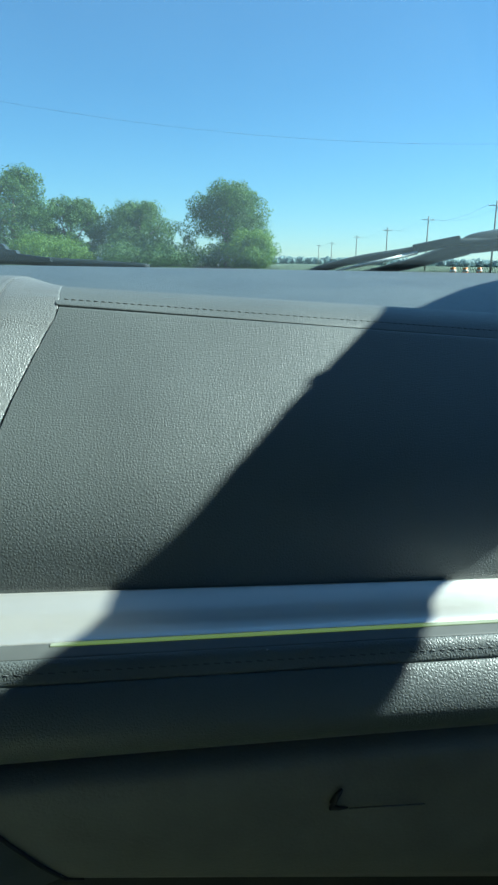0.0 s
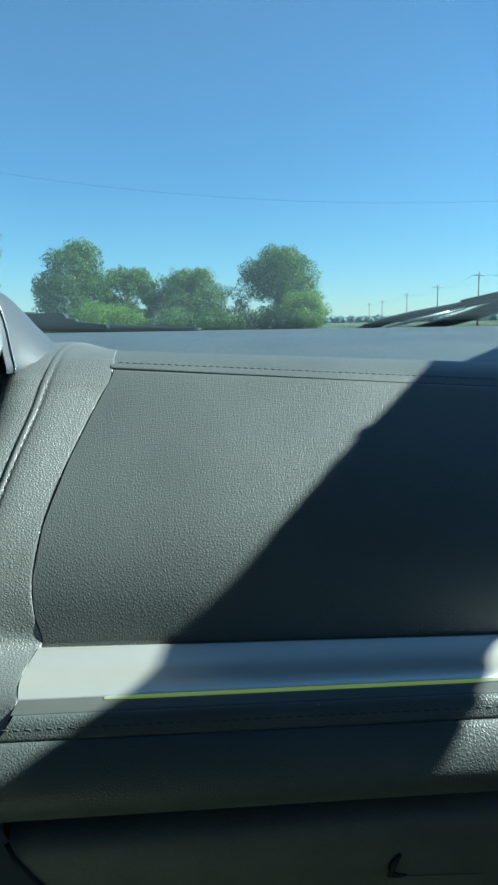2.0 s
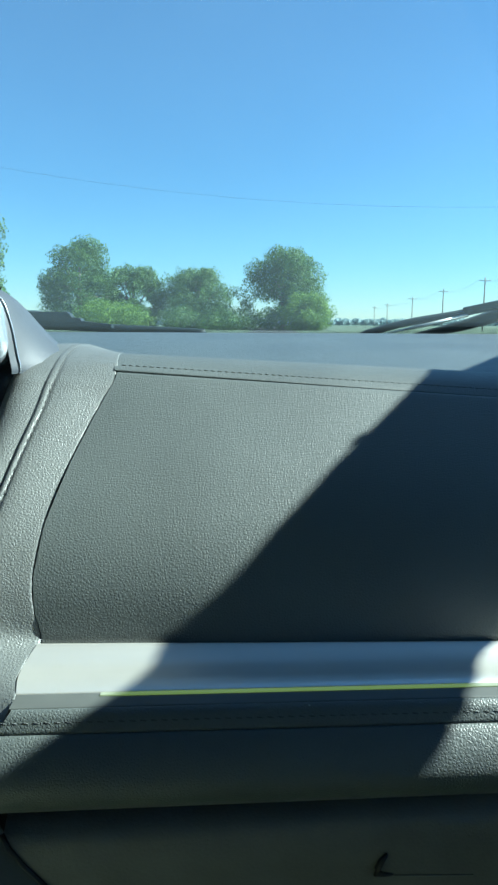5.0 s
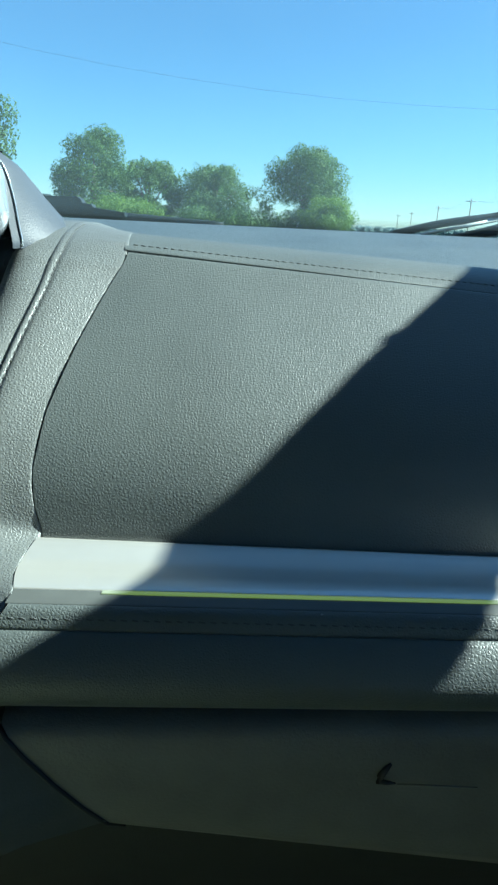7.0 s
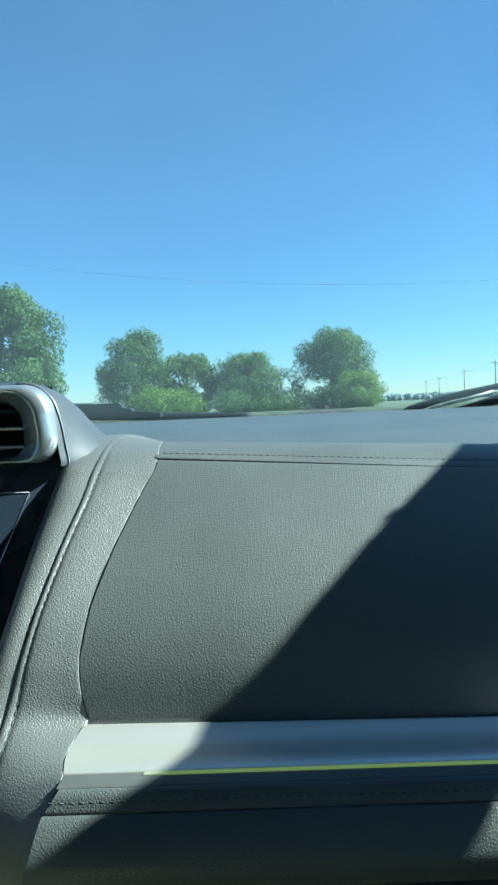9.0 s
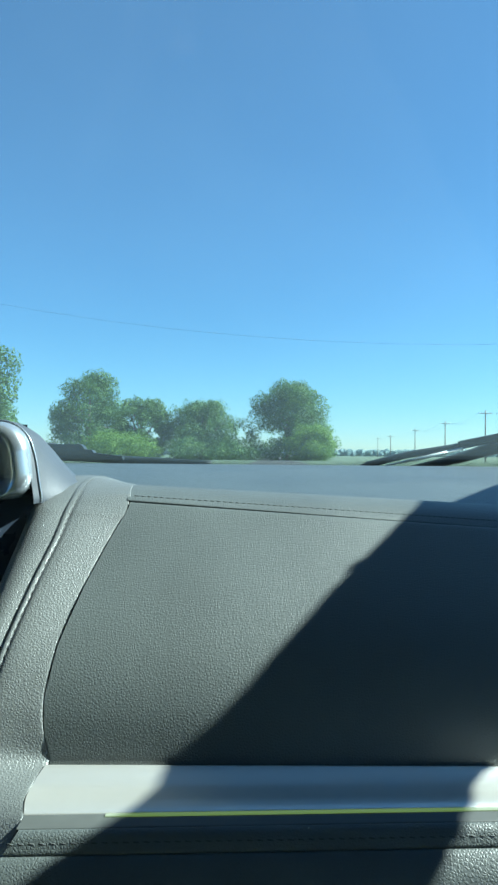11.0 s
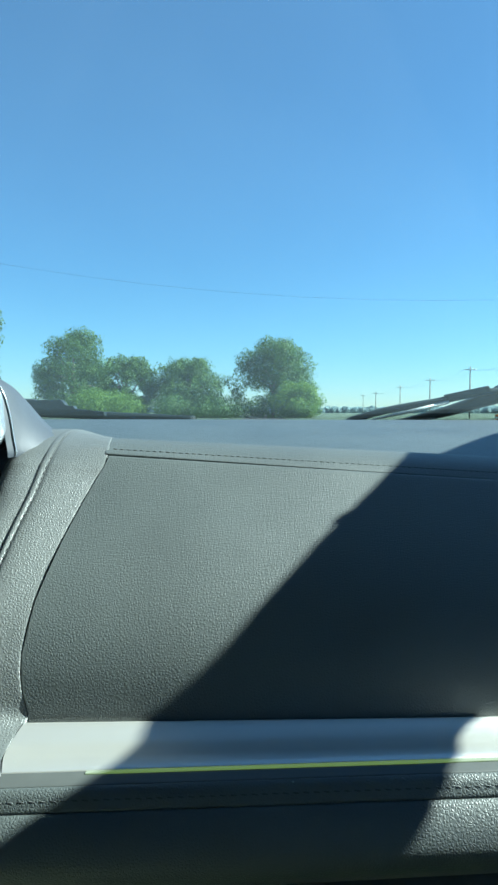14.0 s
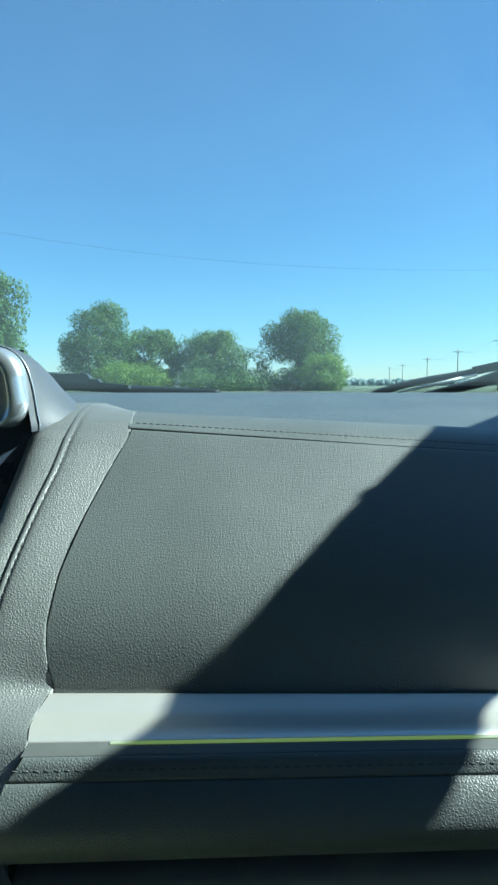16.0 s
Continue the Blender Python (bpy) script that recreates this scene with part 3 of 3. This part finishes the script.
def vent():
    unit = holder("air_vent", "centre air vent with a satin chrome frame and black slats", "air vent")
    x0, x1, z0, z1 = -0.36, -0.1292, 1.1275, 1.1712
    loops = []
    # depth, inset at the side, above and below, corner radius
    for y, dx, du, dl, r in ((0.3950, 0.001, 0.001, 0.0, 0.0150), (0.3690, 0.0, 0.0, 0.0, 0.0150), (0.3640, 0.0008, 0.0006, 0.0004, 0.0150), (0.3618, 0.0030, 0.0018, 0.0012, 0.0145), (0.3606, 0.0060, 0.0030, 0.0018, 0.0140),
                             (0.3606, 0.0072, 0.0036, 0.0020, 0.0140), (0.3622, 0.0092, 0.0046, 0.0024, 0.0135), (0.3660, 0.0140, 0.0066, 0.0030, 0.0120), (0.3715, 0.0205, 0.0088, 0.0038, 0.0105), (0.3735, 0.0215, 0.0092, 0.0040, 0.0100),
                             (0.3750, 0.0222, 0.0096, 0.0044, 0.0100), (0.42, 0.0235, 0.0100, 0.0050, 0.0095)):
        loops.append([(x - 0.13 * (z - z0), y, z) for x, z in ring(x0 + dx, x1 - dx, z0 + dl, z1 - du, r)])
    loops = [l + [l[0]] for l in loops]
    part("frame", grid("frame", loops[:10], SILVER, True), unit, "satin chrome vent frame")
    part("throat", grid("throat", loops[9:], BLACK, True), unit)
    part("back_wall", mesh_from("back_wall", [(x0, 0.41, z0), (x1 - 0.02, 0.41, z0), (x1 - 0.02, 0.41, z1), (x0, 0.41, z1)], [(0, 1, 2, 3)], BLACK, False), unit)
    for z in (1.1365, 1.1470, 1.1570):
        s = part("slat", box_mesh("slat", (0.175, 0.022, 0.0022), BLACK_SEMI, 0.0008), unit)
        s.location = (-0.2380, 0.389, z)
        if z < 1.15:
            e = part("slat_tip", box_mesh("slat_tip", (0.170, 0.0012, 0.0016), CHROME, 0.0004), unit)
            e.location = (-0.2400, 0.3775, z)
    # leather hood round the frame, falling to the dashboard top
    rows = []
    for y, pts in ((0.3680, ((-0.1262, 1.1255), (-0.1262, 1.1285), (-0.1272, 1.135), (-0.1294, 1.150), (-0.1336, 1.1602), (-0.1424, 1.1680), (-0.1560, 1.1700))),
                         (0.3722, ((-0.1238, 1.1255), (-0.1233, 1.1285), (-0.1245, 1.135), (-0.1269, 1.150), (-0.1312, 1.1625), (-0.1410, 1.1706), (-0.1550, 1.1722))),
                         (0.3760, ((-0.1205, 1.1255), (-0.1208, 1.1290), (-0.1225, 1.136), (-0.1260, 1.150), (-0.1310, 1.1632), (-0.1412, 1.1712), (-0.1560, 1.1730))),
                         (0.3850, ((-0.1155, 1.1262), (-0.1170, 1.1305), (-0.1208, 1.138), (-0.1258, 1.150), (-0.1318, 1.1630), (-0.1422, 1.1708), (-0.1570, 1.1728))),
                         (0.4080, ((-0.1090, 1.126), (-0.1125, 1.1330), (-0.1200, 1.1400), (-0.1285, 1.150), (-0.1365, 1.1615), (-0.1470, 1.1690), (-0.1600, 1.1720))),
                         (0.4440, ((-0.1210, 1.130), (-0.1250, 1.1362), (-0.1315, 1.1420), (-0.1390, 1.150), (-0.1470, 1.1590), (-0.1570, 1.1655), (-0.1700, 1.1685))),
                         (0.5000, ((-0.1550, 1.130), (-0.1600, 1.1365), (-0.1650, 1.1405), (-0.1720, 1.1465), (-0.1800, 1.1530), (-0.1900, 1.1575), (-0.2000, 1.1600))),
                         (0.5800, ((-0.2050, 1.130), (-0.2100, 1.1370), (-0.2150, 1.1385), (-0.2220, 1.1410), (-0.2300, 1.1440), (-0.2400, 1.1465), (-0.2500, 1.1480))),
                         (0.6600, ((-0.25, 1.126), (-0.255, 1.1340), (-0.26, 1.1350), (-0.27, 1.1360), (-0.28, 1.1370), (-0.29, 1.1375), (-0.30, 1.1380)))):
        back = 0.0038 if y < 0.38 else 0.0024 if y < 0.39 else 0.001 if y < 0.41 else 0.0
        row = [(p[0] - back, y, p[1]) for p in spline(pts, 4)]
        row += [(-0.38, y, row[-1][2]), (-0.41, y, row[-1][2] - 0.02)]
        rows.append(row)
    part("hood", grid("hood", rows, LEATHER_HOOD_SHADED), unit, "leather-wrapped hood over the vent")
    welt = [Vector(p) + Vector((0.0004, -0.0003, 0.0003)) for p in rows[1][1:24]]
    part("welt", tube("welt", welt, [0.00045] * len(welt), SILVER, 8), unit, "piped seam along the front of the hood")


vent()


# ---- windscreen, wipers, cabin ----
BASE_Y, BASE_Z, TOP_Y, TOP_Z = 0.965, 1.128, 0.34, 1.525


def on_glass(x, z):
    f = (z - BASE_Z) / (TOP_Z - BASE_Z)
    return Vector((x, BASE_Y + (TOP_Y - BASE_Y) * f - 0.10 * (x - 0.0) ** 2 * 0.6, z))


def windscreen():
    rows = [[on_glass(x * (1 - 0.18 * f), BASE_Z + (TOP_Z - BASE_Z) * f) for x in np.linspace(-1.1, 0.72, 15)] for f in np.linspace(0, 1, 9)]
    ob = new("window_1", grid("window_1", rows, GLASS))
    thick(ob, 0.005)
    ob.visible_shadow = False
    tagged(ob, "clear sloping car windscreen glass", "windscreen", kind="structure")
    # dotted ceramic border along the base
    verts, faces = [], []
    nrm = Vector((0, -(TOP_Z - BASE_Z), TOP_Y - BASE_Y)).normalized()
    nrm = -nrm if nrm.y > 0 else nrm
    rows_n = 9
    for i in range(rows_n):
        z = 1.1415 + i * 0.0016
        r = 0.00115 - 0.00008 * i
        for j in range(300):
            x = -0.40 + j * 0.0031 + (0.00155 if i % 2 else 0)
            c = on_glass(x, z) + nrm * 0.0006
            b = len(verts)
            up = Vector((0, TOP_Y - BASE_Y, TOP_Z - BASE_Z)).normalized()
            for k in range(6):
                a = math.pi * k / 3
                verts.append(c + Vector((math.cos(a) * r, 0, 0)) + up * math.sin(a) * r * 1.3)
            faces.append(tuple(range(b, b + 6)))
    dots = part("frit_dots", mesh_from("frit_dots", verts, faces, FRIT, False), ob, "black dotted border printed on the glass")
    dots["kind"] = "stuff"
    solid = [[on_glass(x, z) + nrm * 0.0005 for x in np.linspace(-1.05, 0.7, 15)] for z in (1.128, 1.134, 1.1405)]
    part("frit_band", grid("frit_band", solid, FRIT), ob)


windscreen()


def wiper(name, points_blade, points_arm, label, thin=0.0065, wide=0.0115):
    """A blade with its rubber and arm, lying on the foot of the windscreen."""
    w = holder(name, label, "wiper", "windscreen wipers")
    b = spline(points_blade, 6)
    part("blade", tube("blade", b, [0.0022] + [thin] * (len(b) - 2) + [thin], BLACK_SEMI, 8, 0.9), w)
    part("rubber", tube("rubber", [Vector(p) + Vector((0, 0.008, -0.003)) for p in b], [0.002] * len(b), BLACK, 6), w)
    a = spline(points_arm, 6)
    part("arm", tube("arm", a, list(np.linspace(0.005, wide, len(a))), BLACK_SEMI, 8, 0.7), w)
    return w


w1 = wiper("wiper", [(0.117, 0.952, 1.1375), (0.178, 0.945, 1.1540), (0.240, 0.942, 1.1650), (0.300, 0.940, 1.1770), (0.36, 0.938, 1.1815), (0.52, 0.925, 1.205)],
           [(0.180, 0.960, 1.1340), (0.250, 0.957, 1.1500), (0.315, 0.955, 1.1700), (0.357, 0.952, 1.1810), (0.60, 0.94, 1.210)], "black windscreen wiper arm and blade resting on the glass", 0.0052, 0.024)
c = part("clip", box_mesh("clip", (0.060, 0.011, 0.009), BLACK_SEMI, 0.003), w1)
c.matrix_basis = pose(0.278, 0.940, 1.1755, 0, -12, 0)
# the sky's gleam on the glossy arm, built as a light strip
part("sky_gleam", tube("sky_gleam", [(0.150, 0.938, 1.1400), (0.200, 0.937, 1.1510), (0.253, 0.936, 1.1640)], [0.0012, 0.0030, 0.0030], SATIN, 8, 0.8), w1, "light strip between blade and arm, standing for the sky's gleam")
w2 = wiper("wiper", [(-0.62, 0.955, 1.168), (-0.40, 0.975, 1.153), (-0.25, 0.985, 1.146), (-0.15, 0.99, 1.1415), (-0.09, 0.99, 1.1385)],
           [(-0.90, 0.985, 1.13), (-0.60, 0.98, 1.165), (-0.40, 0.97, 1.163), (-0.31, 0.965, 1.160)], "black windscreen wiper lying along the foot of the glass")
outline = [(-0.345, 1.1655), (-0.270, 1.1662), (-0.2655, 1.1635), (-0.2630, 1.1590), (-0.2520, 1.1580), (-0.2495, 1.1540), (-0.2100, 1.1500), (-0.2100, 1.1450), (-0.345, 1.1480)]
n_out = len(outline)
ends = [(x, y, z) for y in (0.946, 0.962) for x, z in outline]
sides = [(k, (k + 1) % n_out, n_out + (k + 1) % n_out, n_out + k) for k in range(n_out)]
part("clip", mesh_from("clip", ends, [tuple(reversed(range(n_out))), tuple(range(n_out, 2 * n_out)), *sides], BLACK_SEMI, False), w2)


def cabin():
    """Plain unseen roof, pillars, sides and floor that close the car round the camera, coloured to steer the fill
    light.
    """
    def slab(name, pts, material, label, category, metres=0.03):
        ob = new(name, mesh_from(name, pts, [(0, 1, 2, 3)], material, False))
        thick(ob, metres, 0.0)
        return tagged(ob, label, category, kind="structure")

    # unseen roof from the windscreen header back, closed and dark to cut fill light
    slab("ceiling", [(-0.95, 0.33, 1.54), (0.66, 0.33, 1.54), (0.68, -1.9, 1.56), (-0.95, -1.9, 1.56)], FELT, "unseen cloth headliner, kept dark to cut the fill light", "ceiling")
    # unseen roof rail over the passenger window, falling forward into the pillar; edges and bump shaped to cast the
    # dashboard's shadow
    def rail_top(y):
        return float(np.interp(y, [-2, 0.33, 0.352, 0.372, 0.386, 0.400, 0.416, 0.44, 0.48, 0.52, 0.55, 0.665, 0.95, 1.1], [1.528, 1.528, 1.5235, 1.513, 1.5095, 1.5125, 1.5200, 1.524, 1.524, 1.519, 1.495, 1.449, 1.30, 1.20])) + 0.0037 + (0.0022 if 0.450 < y < 0.456 else 0)

    def rail_low(y):
        return float(np.interp(y, [-2, 0.320, 0.333, 0.3395, 0.346, 0.352, 0.3594, 0.375, 0.384, 0.392, 0.42, 0.60, 0.95, 1.1], [1.395, 1.395, 1.398, 1.403, 1.4055, 1.4085, 1.4055, 1.402, 1.3985, 1.390, 1.375, 1.30, 1.13, 1.05]))

    ys = sorted([*np.linspace(-1.9, 1.05, 60), *np.linspace(0.34, 0.56, 60), 0.320, 0.3265, 0.333, 0.3363, 0.346, 0.352, 0.357, 0.363, 0.370, 0.378, 0.386, 0.4495, 0.4505, 0.4555, 0.4565])
    rail = [[(0.64 + dx, y, (rail_top(y) + dz) if up else (rail_low(y) + dz)) for y in ys] for dx, up, dz in ((-0.012, 0, 0), (-0.004, 0, 0.02), (-0.004, 1, -0.02), (0.0, 1, 0), (0.03, 1, -0.002), (0.045, 1, -0.02), (0.045, 0, 0.05), (-0.012, 0, 0))]
    tagged(new("trim_shadow_rail", grid("trim_shadow_rail", rail, FELT)), "unseen roof rail over the passenger window, shaped to cast the dashboard's shadow", "trim", kind="structure")
    slab("wall_right", [(0.74, -1.9, 1.08), (0.74, 0.9, 1.10), (0.74, 0.9, 0.1), (0.74, -1.9, 0.1)], CABIN_BOUNCE, "unseen passenger door card, pale to bounce fill light", "door")
    # driver side wall stands higher to cut light from the left
    slab("wall_left", [(-1.0, -1.9, 1.40), (-1.0, 0.9, 1.25), (-1.0, 0.9, 0.1), (-1.0, -1.9, 0.1)], CABIN_BOUNCE, "unseen driver side wall, raised to cut light, pale to bounce it", "door")
    slab("wall_rear", [(-1.0, -1.9, 1.58), (0.74, -1.9, 1.58), (0.74, -1.9, 0.1), (-1.0, -1.9, 0.1)], CABIN_BOUNCE, "unseen rear wall of the cabin, pale to bounce fill light", "wall")
    slab("floor", [(-1.0, -1.9, 0.2), (0.74, -1.9, 0.2), (0.74, 0.9, 0.2), (-1.0, 0.9, 0.2)], FLOOR_BOUNCE, "unseen car floor, pale olive to bounce light into the footwell", "floor")
    slab("wall_front", [(-1.0, 0.96, 1.12), (0.74, 0.96, 1.12), (0.74, 0.9, 0.1), (-1.0, 0.9, 0.1)], CABIN_BOUNCE, "unseen bulkhead under the windscreen, in the pale bounce colour", "bulkhead")
    slab("trim_bonnet", [(-0.85, 1.06, 1.05), (0.62, 1.06, 1.05), (0.58, 2.0, 0.95), (-0.8, 2.0, 0.95)], PAINT, "dark painted bonnet below the windscreen", "bonnet")


cabin()


# ---- trees, poles and far woods ----
def at_az(az, far):
    return Vector((math.sin(radians(az)) * far, math.cos(radians(az)) * far, 0))


def crown_mesh(name, blobs, count, leaf, material, seed):
    """Many small leaf clumps in the shells of several uneven blobs, with gaps between them."""
    rng = np.random.default_rng(seed)
    b = np.array(blobs, float)
    i = rng.choice(len(b), count, p=b[:, 3] ** 2 / (b[:, 3] ** 2).sum())
    unit = lambda v: v / (np.linalg.norm(v, axis=1, keepdims=True) + 1e-6)
    d = unit(rng.normal(size=(count, 3)))
    rad = b[i, 3] * (0.35 + 0.65 * rng.random(count) ** 0.45) * (1 + 0.22 * np.sin(5 * d[:, 0] + i) * np.cos(4 * d[:, 2] + 2 * i))
    c = b[i, :3] + d * rad[:, None] * (1, 1, 0.88)
    keep = c[:, 2] > 0.05
    c, d = c[keep], d[keep]
    u = rng.normal(size=c.shape)
    u = unit(u - (u * d).sum(1, keepdims=True) * d * 0.75)
    w = unit(np.cross(d + 0.4 * rng.normal(size=c.shape), u))
    s = leaf * (0.6 + 0.9 * rng.random((len(c), 1)))
    quads = np.stack([c - u * s, c - w * s * 0.6 + d * s * 0.2, c + u * s, c + w * s * 0.6 + d * s * 0.2], axis=1).reshape(-1, 3)
    return mesh_from(name, quads.tolist(), np.arange(len(quads)).reshape(-1, 4).tolist(), material, False)


def tree(name, az, far, height, width, seed, label, blobs_n=92, count=5200, leaf=0.36, material=None, trunk=True, low=0.16, tall=0.38):
    at = at_az(az, far)
    rng = np.random.default_rng(seed)
    t = holder(name, label, "tree" if trunk else "bush", at=at)
    blobs = []
    for _ in range(blobs_n):
        zf = rng.random()
        z = height * (low + (0.92 - low) * zf)
        prof = math.sin(math.pi * min(0.97, 0.16 + 0.80 * zf ** 0.9)) ** tall
        a, q = rng.random() * 2 * math.pi, rng.random() ** 0.4
        r = width * (0.075 + 0.11 * rng.random() ** 1.4)
        reach = max(0.0, width * 0.56 * prof * (0.86 + 0.2 * rng.random()) - r * 0.7)
        blobs.append((math.cos(a) * q * reach, math.sin(a) * q * reach, min(z, height - r * 0.75), r))
    me = crown_mesh("crown", blobs, count, leaf, material or LEAF, seed)
    ob = part("crown", me, t)
    ob.matrix_parent_inverse, ob.location = Matrix(), (0, 0, 0)
    if trunk:
        verts_paths = [([(0, 0, -0.2), (0.05 * width * 0.1, 0, height * 0.2), (0, 0.1, height * 0.45), (0.1, 0, height * 0.8)], [width * 0.045, width * 0.035, width * 0.022, width * 0.006])]
        for b in blobs[:9]:
            z0 = height * (0.18 + 0.3 * rng.random())
            verts_paths.append(([(0, 0, z0), (b[0] * 0.5, b[1] * 0.5, z0 + (b[2] - z0) * 0.6), (b[0], b[1], b[2])], [width * 0.018, width * 0.010, width * 0.003]))
        for k, (p, r) in enumerate(verts_paths):
            o = part("trunk" if k == 0 else "limb", tube("trunk" if k == 0 else "limb", p, r, BARK, 7), t)
            o.matrix_parent_inverse, o.location = Matrix(), (0, 0, 0)
    return t


FAR = 150.0


def deg_m(deg, far=FAR):
    return math.tan(radians(deg)) * far


tree("tree", -15.2, FAR, deg_m(6.9), deg_m(6.9), 3, "tall broad green deciduous tree in full leaf", low=0.03, count=36000, leaf=0.18)
tree("tree", -11.1, FAR + 6, deg_m(5.2), deg_m(5.2), 4, "lower green deciduous tree joined to its neighbour", low=0.03, count=26000, leaf=0.18)
tree("tree", -6.2, FAR + 4, deg_m(4.9), deg_m(7.0), 5, "broad rounded green tree", low=0.03, count=32000, leaf=0.18)
tree("tree", 0.8, FAR - 4, deg_m(6.3), deg_m(7.0), 6, "large green tree with gaps in its crown", low=0.04, count=34000, leaf=0.18)
tree("bush", 2.6, FAR - 14, deg_m(2.9, FAR - 14), deg_m(4.6, FAR - 14), 7, "light yellow-green bush at the foot of the tree", count=14000, leaf=0.15, material=LEAF_BRIGHT, trunk=False, low=0.02, tall=0.4)
tree("bush", -12.8, FAR - 12, deg_m(2.2, FAR - 12), deg_m(6.4, FAR - 12), 8, "yellow-green bushes below the trees", count=12000, leaf=0.15, material=LEAF_BRIGHT, trunk=False, low=0.02, tall=0.4)
tree("bush", -4.6, FAR - 10, deg_m(1.8, FAR - 10), deg_m(8.4, FAR - 10), 9, "low dark green scrub below the trees", count=12000, leaf=0.17, trunk=False, low=0.02, tall=0.3)
tree("tree", -25.6, 80.0, deg_m(10.5, 80), deg_m(10.5, 80), 11, "very tall green tree close beside the road", count=80000, leaf=0.15, blobs_n=140, low=0.04)


def far_woods():
    rng = np.random.default_rng(21)
    blobs = []
    for az in np.arange(-40, 40, 0.22):
        far = 700 + 120 * rng.random()
        p = at_az(az, far)
        h = far * math.tan(radians(0.40 + 0.16 * rng.random() + (0.25 if az < -16 else 0)))
        blobs.append((p.x, p.y, h * 0.5, h * 0.62))
    # the woods' haze comes from their leaf colour alone
    ob = new("far_woods", crown_mesh("far_woods", blobs, 30000, 2.0, LEAF_FAR_HAZED, 5))
    tagged(ob, "thin line of distant green woods, haze put into their pale colour", "woods", kind="stuff")


far_woods()


def utility_pole(p, h, turn=0.0):
    t = holder("utility_pole", "weathered wooden utility pole with a cross arm", "utility pole", "utility poles along the road", at=p)
    c, n = math.cos(turn), math.sin(turn)
    for nm, me in (("post", tube("post", [(0, 0, -0.2), (0, 0, h * 0.5), (0, 0, h)], [0.17, 0.15, 0.11], WOOD_POLE, 8)),
                   ("cross_arm", tube("cross_arm", [(-1.2 * c, -1.2 * n, h - 0.7), (1.2 * c, 1.2 * n, h - 0.7)], [0.07, 0.07], WOOD_POLE, 6))):
        o = part(nm, me, t)
        o.matrix_parent_inverse, o.location = Matrix(), (0, 0, 0)
    for x in (-1.1, -0.5, 0.5, 1.1):
        o = part("insulator", tube("insulator", [(x * c, x * n, h - 0.63), (x * c, x * n, h - 0.45)], [0.05, 0.035], WHITE, 6), t)
        o.matrix_parent_inverse, o.location = Matrix(), (0, 0, 0)


def power_line(tops, sag, shift=(0, 0), thickness=0.012):
    pts = []
    for (a, ha), (b, hb) in zip(tops, tops[1:]):
        for k in range(17):
            f = k / 16
            q = a.lerp(b, f)
            pts.append((q.x + shift[0], q.y + shift[1], ha + (hb - ha) * f - sag * 4 * f * (1 - f)))
    w = new("power_line", tube("power_line", pts, [thickness] * len(pts), BLACK, 5))
    tagged(w, "thin sagging power line between the poles", "power line", "power lines")


def poles():
    line = [(8.0, 330, 9.5), (9.0, 290, 9.5), (10.9, 235, 10.0), (13.2, 185, 10.0), (16.2, 150, 10.5), (21.0, 115, 10.5)]
    for az, far, h in line:
        utility_pole(at_az(az, far), h)
    tops = [(at_az(az, far), h - 0.45) for az, far, h in line]
    for x in (-1.1, 1.1):
        power_line(tops, 1.2, (x, 0))
    # a pair of poles that carries one line over the road
    across = [(Vector((-22.0, 40.0, 0)), 11.4), (Vector((42.0, 40.0, 0)), 11.3)]
    for p, h in across:
        utility_pole(p, h, math.pi / 2)
    power_line([(p, h - 0.45) for p, h in across], 3.4, (0, 0.5), 0.005)


poles()


def barrels():
    for az, far in ((18.3, 62), (19.2, 66), (20.2, 70)):
        t = holder("traffic_barrel", "orange traffic barrel with white bands on the verge", "traffic barrel", "traffic barrels", at=at_az(az, far))
        for nm, me in (("body", tube("body", [(0, 0, 0), (0, 0, 0.1), (0, 0, 0.5), (0, 0, 1.0)], [0.33, 0.29, 0.26, 0.22], ORANGE, 14)),
                       ("band", tube("band", [(0, 0, 0.35), (0, 0, 0.5)], [0.282, 0.268], WHITE, 14)), ("band", tube("band", [(0, 0, 0.65), (0, 0, 0.8)], [0.256, 0.243], WHITE, 14))):
            o = part(nm, me, t)
            o.matrix_parent_inverse, o.location = Matrix(), (0, 0, 0)


barrels()
